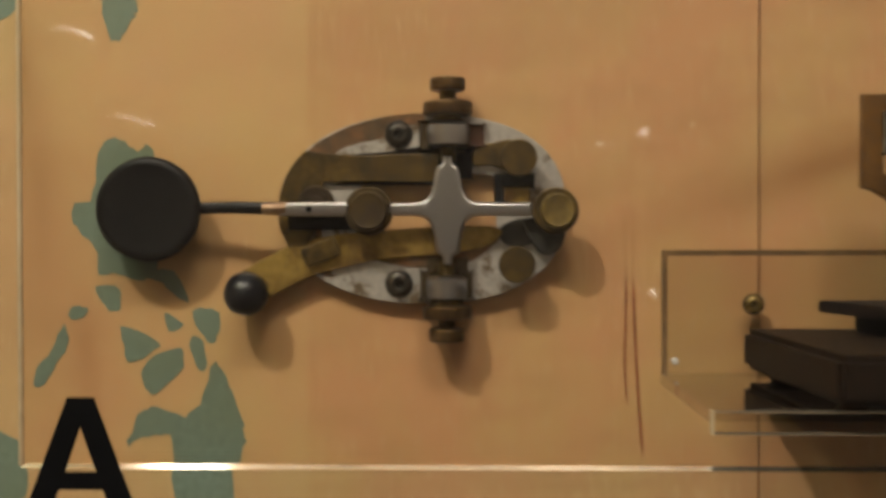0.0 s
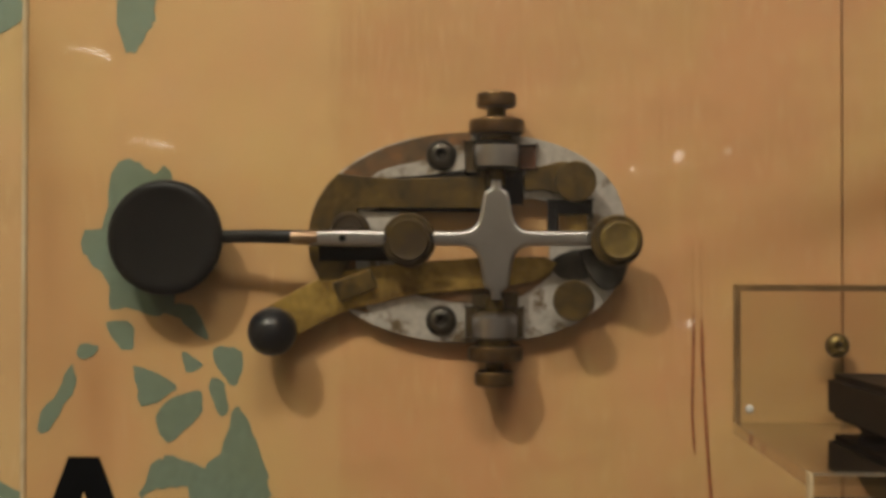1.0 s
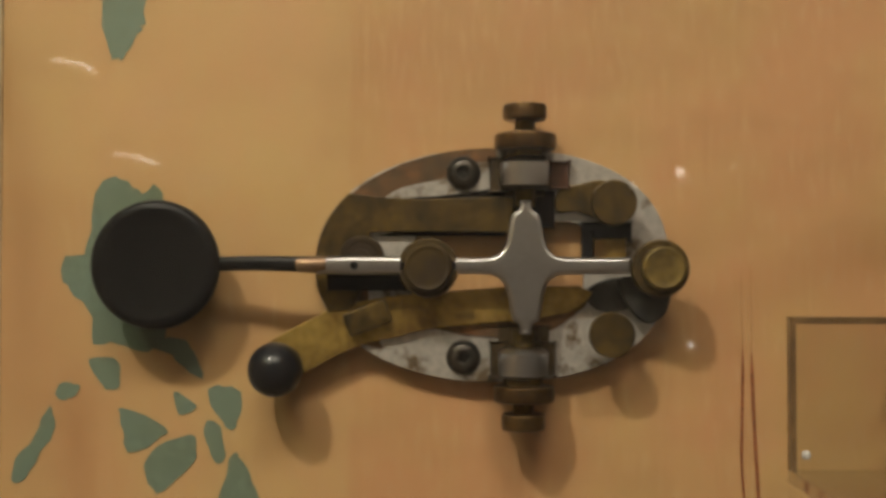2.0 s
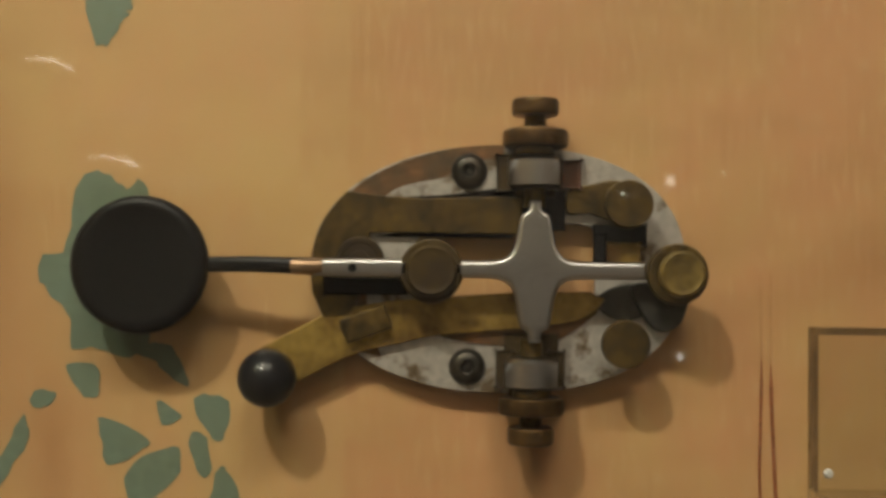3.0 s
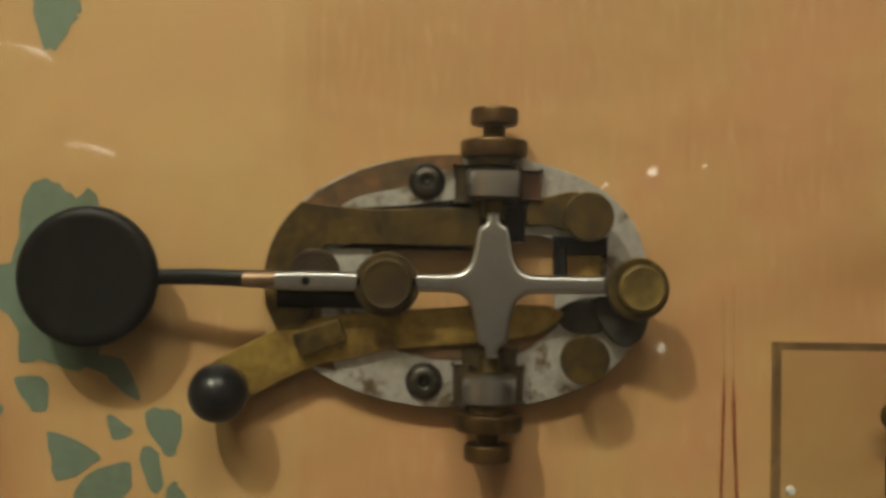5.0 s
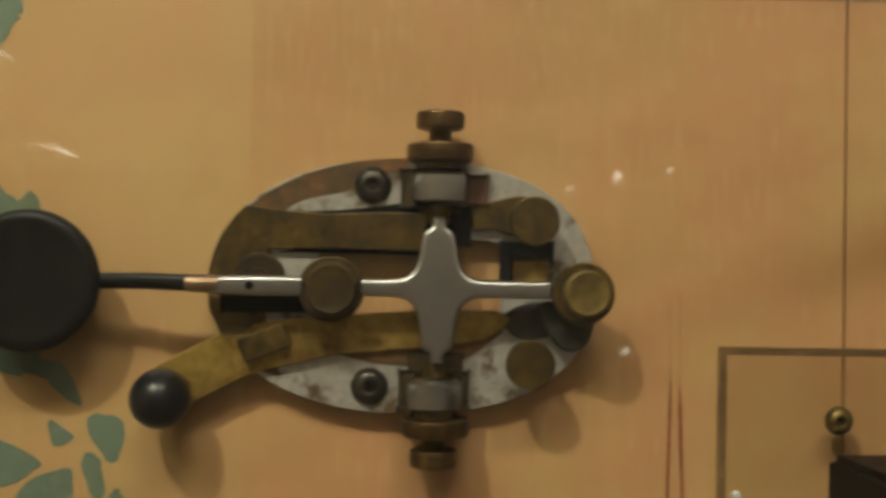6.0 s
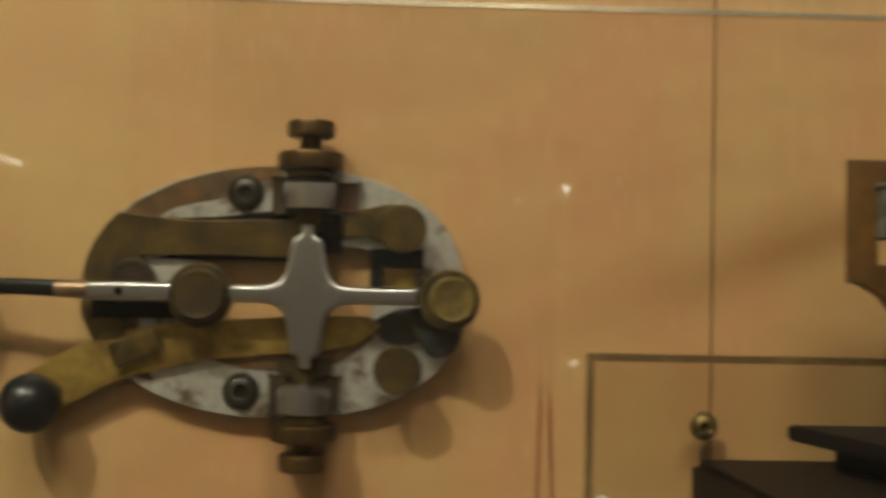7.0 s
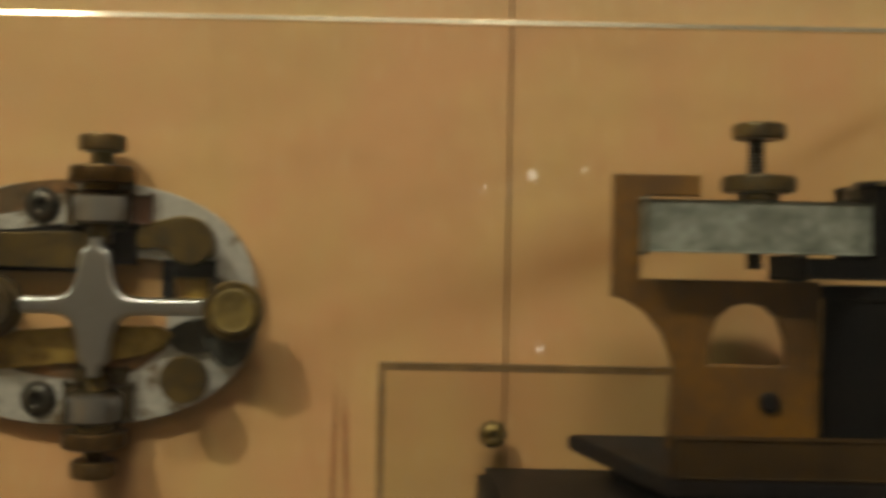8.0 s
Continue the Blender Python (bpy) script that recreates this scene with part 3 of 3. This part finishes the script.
left_up = smooth_loop([(-1.35, 16.2), (-1.6, 14.0), (-3.0, 13.1), (-3.6, 11.8), (-4.0, 9.5), (-4.5, 6.6), (-5.4, 4.2), (-7.4, 2.6), (-11, 2.05), (-18, 2.05), (-34, 2.2), (-44, 2.2), (-52, 1.9)], 3, False)
half = right_up + left_up
outline = half + [(x, -z * 1.05) for x, z in reversed(half)]
prism(bm, [(x, z - 0.25) for x, z in outline], 10.6, 13.7, 1.2)
lev = part("lever", bm, STEEL, key, "polished steel lever with a cross-shaped middle")
bm = bmesh.new()
lathe(bm, -42.6, 13.62, -0.3, turned(1.0, 0.14, 0.04))
part("lever_hole", bm, BLACK, lev, "dark drilled hole")
bm = bmesh.new()
run = [(-50, 12.4, 0), (-58, 12.6, 0.1), (-66, 12.2, 0.3), (-74, 10.6, 0.2), (-82, 9.2, 0.0), (-88, 8.8, 0.0)]
sweep(bm, run, [2.0, 1.95, 1.9, 1.85, 1.9, 1.9], 16, 0.7)
part("lever_tail", bm, BLACK, lev, "blackened end of the lever")
bm = bmesh.new()
lathe(bm, -57.2, 12.3, -0.05, [(1.7, 0), (2.0, 0.6), (2.05, 6.5), (1.9, 7.6)], "x", 20)
part("lever_sleeve", bm, COPPERY, lev, "copper-tinted sleeve at the end of the lever")

# flat black finger knob
bm = bmesh.new()
lathe(bm, -93.1, 6.5, -0.1, [(9, 0), (13.6, 0.6), (15.6, 2.0), (16.4, 4.0), (16.1, 5.6), (15.2, 6.5), (13.8, 6.8), (13.0, 6.5), (9, 6.2), (0, 6.1)], n=72)
part("finger_knob", bm, BLACK, key, "flat round black finger knob")

# spring adjusting screw on the lever, and rear adjusting screw
for x, z, h, r, r2, mat in ((-24.2, -0.8, 10.5, 7.5, 5.6, BRONZE), (33.0, -0.9, 11.8, 7.1, 5.0, BRASS)):
    bm = bmesh.new()
    lathe(bm, x, h, z, turned(r, 3.2, 0.6, True), n=72, knurl=0.01)
    nut = part("adjusting_nut", bm, mat, key)
    bm = bmesh.new()
    lathe(bm, x + (0 if r > 7.3 else 0.5), h + 3.2, z, [(r2 + 0.4, 0), (r2 + 0.3, 2.0), (r2 - 0.3, 2.5), (r2 - 1.0, 2.3), (r2 - 1.6, 2.3), (0, 2.2)], n=56)
    part("adjusting_cap", bm, mat if r > 7.3 else CAP_BRASS, nut)
    bm = bmesh.new()
    lathe(bm, x, 4.4, z, turned(2.6, h - 4.4, 0.2))
    part("adjusting_stem", bm, BRASS, key)

# binding posts
for z, x in ((15.4, 21.9), (-17.4, 21.4)):
    bm = bmesh.new()
    lathe(bm, x, 4.4, z, [(3.2, 0), (3.2, 2.6), (2.6, 2.8), (2.6, 6.3)], n=32)
    part("post_stem", bm, BRASS, key)
    bm = bmesh.new()
    lathe(bm, x, 10.5, z, turned(5.7, 2.6, 0.45, True), n=60, knurl=0.012)
    part("post_cap", bm, BRASS, key, "round brown binding post cap")
bm = bmesh.new()
prism(bm, smooth_loop([(8, 13.5), (8.5, 19), (14, 20.5), (20, 21.5), (26, 18), (26, 11.5), (18, 12), (13, 13.5)], 3), 4.45, 6.4, 0.4)
part("terminal_strip", bm, BRASS, key)
bm = bmesh.new()
box(bm, 14.5, 27, 4.45, 6.2, 6.0, 10.8, 0.5)
box(bm, 14.5, 17.2, 4.45, 7.0, 1.6, 8.5, 0.4)
part("insulator", bm, BLACK, key, "black insulating block")
bm = bmesh.new()
box(bm, 17.4, 25.5, 4.45, 6.6, 1.6, 6.6, 0.5)
part("rear_block", bm, BRASS_BRIGHT, key)
bm = bmesh.new()
prism(bm, smooth_loop([(23.4, -3.6), (30, -3), (36.5, -4), (36.3, -9), (34.5, -13), (30.2, -14.6), (26, -10.5)], 3), 4.45, 8.8, 0.6)
part("rear_post", bm, GUNMETAL, key, "dark rear contact post")
bm = bmesh.new()
prism(bm, smooth_loop([(15.2, -7.4), (19, -4.2), (24, -3.0), (29, -3.4), (30, -8), (25, -11.6), (18.5, -11.4)], 3), 4.45, 5.8, 0.4)
part("rear_bridge", bm, GUNMETAL, key, "dark steel bridge plate")
bm = bmesh.new()
lathe(bm, -41.5, 4.5, 1.6, [(5.8, 0), (5.8, 2.2), (5.3, 2.6), (4.4, 2.6), (4.2, 2.3), (2.4, 2.3), (2.2, 2.8), (0, 2.9)], n=40)
part("anvil_nut", bm, BRONZE, key)
# dark bar added to draw the black shade under the lever
bm = bmesh.new()
box(bm, -50, -30, 6.2, 7.6, -6.6, -2.2, 0.4)
part("lever_shade_bar", bm, IRON, key)
for z in (23.5, -23.6):
    cap_screw("mounting_screw", "blackened socket screw holding the key to the board", -15.5, z, 4.4, 4.4, DARK_SCREW, "mounting screws of the key")

# ---- the second instrument on the shelf ----
snd = thing("telegraph_sounder", "antique telegraph sounder with ochre frame on a dark iron base", "telegraph sounder")


def tier(name, plan, z0, z1, mat, bevel=0.6, label=""):
    bm = bmesh.new()
    vs = [bm.verts.new(W(x, h, z0)) for x, h in plan]
    f = bm.faces.new(vs)
    e = bmesh.ops.extrude_face_region(bm, geom=[f])
    bmesh.ops.translate(bm, verts=[v for v in e["geom"] if isinstance(v, bmesh.types.BMVert)], vec=(0, 0, (z1 - z0) * MM))
    bmesh.ops.bevel(bm, geom=list(bm.edges), offset=bevel * MM, segments=2, affect="EDGES")
    return part(name, bm, mat, snd, label)


tier("base", [(91, 8), (215, 8), (215, 86), (95, 86)], -49.4, -37.2, BASE_IRON, 1.8, "brown-black iron base block")
tier("base_step", [(112, 14), (205, 14), (205, 65), (125, 65)], -31.8, -28.2, IRON, 0.6)
tier("base_core", [(121, 20), (200, 20), (200, 58), (133, 58)], -37.2, -31.8, COIL, 0.5)
for x, h in ((100, 22), (104, 70), (205, 22), (205, 70)):
    bm = bmesh.new()
    lathe(bm, x, h, -51.58, [(3.6, 0), (4.2, 0.5), (4.4, 1.4), (5.0, 2.2)], "z", 28)
    part("foot", bm, IRON, snd)

bm = bmesh.new()
frame_out = [(118.9, 5), (118.9, 31.8), (138, 31.8), (138, 27), (126, 27), (125, 26), (125, 9), (126, 8.9), (164.5, 8.9), (164.5, -28), (131.5, -28)]
curve = [(132.3, -16), (132.4, -9), (130, -3), (126, 1.8), (121.5, 4.4)]
eye = [(140.2, -9.6), (140.4, -4), (142, 0.5), (145, 3.2), (148.6, 4.0), (152.4, 3.2), (155.4, 0.5), (157, -4), (157.2, -9.6)]
prism(bm, frame_out + curve, 30.2, 33, 0.5, [eye])
part("frame", bm, OCHRE, snd, "ochre metal frame with an arched opening")
bm = bmesh.new()
lathe(bm, 153.5, 33, -17.5, [(2.3, 0), (2.3, 0.8), (1.6, 1.4), (0, 1.5)], n=24)
part("frame_screw", bm, IRON, snd)
bm = bmesh.new()
box(bm, 126, 172, 60.5, 64.4, -28.2, -20.8, 0.4)
part("frame_foot", bm, DARK_BROWN, snd, "brown foot block on the dark step")
bm = bmesh.new()
lathe(bm, 137, 30, -28, [(4, 0), (4, 2.5), (2.5, 3.2), (2.5, 4.4), (0, 4.5)], "z", 28)
part("frame_bolt", bm, OCHRE, snd)
bm = bmesh.new()
box(bm, 124.6, 186, 29, 43, 14.8, 25.8, 0.7)
part("armature", bm, ZINC, snd, "mottled grey metal bar")
bm = bmesh.new()
prof = []
for k in range(38):
    prof += [(1.65, k * 0.8), (1.95, k * 0.8 + 0.4)]
lathe(bm, 150.6, 30, 11.4, prof, "z", 18)
part("screw_shaft", bm, DARK_SCREW, snd)
bm = bmesh.new()
lathe(bm, 151.3, 30, 28.2, turned(8.0, 3.8, 0.8, True), "z", 64, 0.012)
part("lock_nut", bm, BRASS, snd, "knurled brass lock nut")
bm = bmesh.new()
lathe(bm, 151.3, 30, 26.4, turned(4.6, 1.8, 0.3), "z")
part("collar", bm, BRASS, snd)
bm = bmesh.new()
lathe(bm, 151.2, 30, 39.9, turned(5.7, 3.7, 0.9, True), "z", 52, 0.014)
part("screw_head", bm, BRASS, snd, "knurled brass thumbscrew head")
bm = bmesh.new()
lathe(bm, 178, 32, 26.4, [(7.6, 0), (8.2, 0.8), (8.2, 2.6), (6, 4.6), (0, 4.9)], "z")
part("bar_cap", bm, BRONZE, snd)
bm = bmesh.new()
box(bm, 171.5, 196, 22, 45, 14.0, 29.2, 1.0)
part("armature_clamp", bm, COIL, snd, "black clamp round the bar")
bm = bmesh.new()
box(bm, 157, 210, 20, 46, 9.6, 14.0, 0.6)
part("coil_yoke", bm, COIL, snd, "black plate over the coils")
for x in (177, 203):
    bm = bmesh.new()
    prof = [(12.6, 0), (12.6, 2.4), (11.9, 2.6), (12.0, 16), (11.9, 33), (12.6, 33.2), (12.6, 36)]
    lathe(bm, x, 34, -27.8, prof, "z", 40)
    part("coil", bm, COIL, snd, "black wound coil")

# ---- small lamps across the room on added stands, seen only as glints in the pane ----
GLOW = bpy.data.materials.new("lamp_glow")
GLOW.use_nodes = True
gb = GLOW.node_tree.nodes["Principled BSDF"]
gb.inputs["Emission Color"].default_value = (1.0, 0.9, 0.72, 1)
gb.inputs["Emission Strength"].default_value = 12.0
BULB = bpy.data.materials.new("spotlight_bulb")
BULB.use_nodes = True
bb = BULB.node_tree.nodes["Principled BSDF"]
bb.inputs["Emission Color"].default_value = (1.0, 0.9, 0.74, 1)
bb.inputs["Emission Strength"].default_value = 14.0
# one can to each spot; the fourth merely houses the added greenish lamp
for place, target, power, size, colour in SPOTS:
    can = thing("ceiling_spotlight", "small white can spotlight on a thin rod from the ceiling", "spotlight", "spotlights over the display")
    aim = look(place, target)
    bm = bmesh.new()
    lathe(bm, 0, 0, 0, [(0, 44), (46, 44), (46, 2), (49, 2), (49, 84), (30, 92), (0, 92)], "z", 32)
    bmesh.ops.transform(bm, matrix=aim, verts=bm.verts)
    part("housing", bm, PLASTER, can)
    bm = bmesh.new()
    lathe(bm, 0, 0, 42, [(38 * math.sin(a), -38 * math.cos(a)) for a in [math.pi * k / 14 for k in range(15)]], "z", 24)
    bmesh.ops.transform(bm, matrix=aim, verts=bm.verts)
    part("bulb", bm, BULB, can, "round glowing bulb")
    top = aim @ Vector((0, 0, 0.07))
    bm = bmesh.new()
    lathe(bm, top.x * 1000, -top.y * 1000, top.z * 1000, [(5, 0), (5, 1144 - top.z * 1000), (22, 1145 - top.z * 1000), (22, 1150 - top.z * 1000)], "z", 16)
    part("rod", bm, PLASTER, can)

stand = thing("glint_stand", "unseen slim pale stand, added to hold tiny bulbs that glint in the pane", "lamp")
bm = bmesh.new()
lathe(bm, 158, 855, -800, [(90, 0), (90, 10), (10, 18), (5, 34), (5, 872), (3, 878)], "z", 24)
part("pole", bm, PLASTER, stand)
bm = bmesh.new()
sweep(bm, [(112, 852, 66), (132, 852, 71), (154, 852, 74), (176, 852, 76), (206, 852, 82)], 2.5, 10)
part("crossbar", bm, PLASTER, stand)
for x, z, r in ((119, 72, 1.9), (158, 83, 3.8), (201, 88, 1.8)):
    bm = bmesh.new()
    lathe(bm, x, 844 - r, z, [(r * math.sin(a), r - r * math.cos(a)) for a in [math.pi * k / 10 for k in range(11)]], n=16)
    part("bulb", bm, GLOW, stand, "tiny glowing bulb")
bm = bmesh.new()
lathe(bm, 166, 838, -60, [(3.0 * math.sin(a), 3.0 - 3.0 * math.cos(a)) for a in [math.pi * k / 10 for k in range(11)]], n=16)
part("lower_lamp", bm, GLOW, stand, "small glowing lamp below the crossbar")

# a second stand: two bent glowing tubes added to draw streaks in the pane
tubes = thing("glint_stand", "unseen slim pale stand, added for two streak reflections in the pane", "lamp")
bm = bmesh.new()
lathe(bm, -318, 825, -800, [(90, 0), (90, 10), (10, 18), (5, 34), (5, 958), (3, 964)], "z", 24)
part("pole", bm, PLASTER, tubes)
for x, z, bend in ((-288, 92, 3.0), (-340, 168, 4.5)):
    bm = bmesh.new()
    sweep(bm, [(-318, 825, z - 12), (x, 822, z - 10), (x, 812, z - 4)], 2.5, 10)
    part("bracket", bm, PLASTER, tubes)
    bm = bmesh.new()
    run = [(x - 20 + 5 * k, 806, z + bend * (1 - (k / 4 - 0.6) ** 2) - 0.4 * k) for k in range(9)]
    sweep(bm, run, [0.3, 0.5, 0.7, 0.8, 1.0, 1.2, 1.5, 1.3, 0.4], 10)
    part("tube", bm, GLOW, tubes, "thin bent glowing tube, added for a streak in the pane")
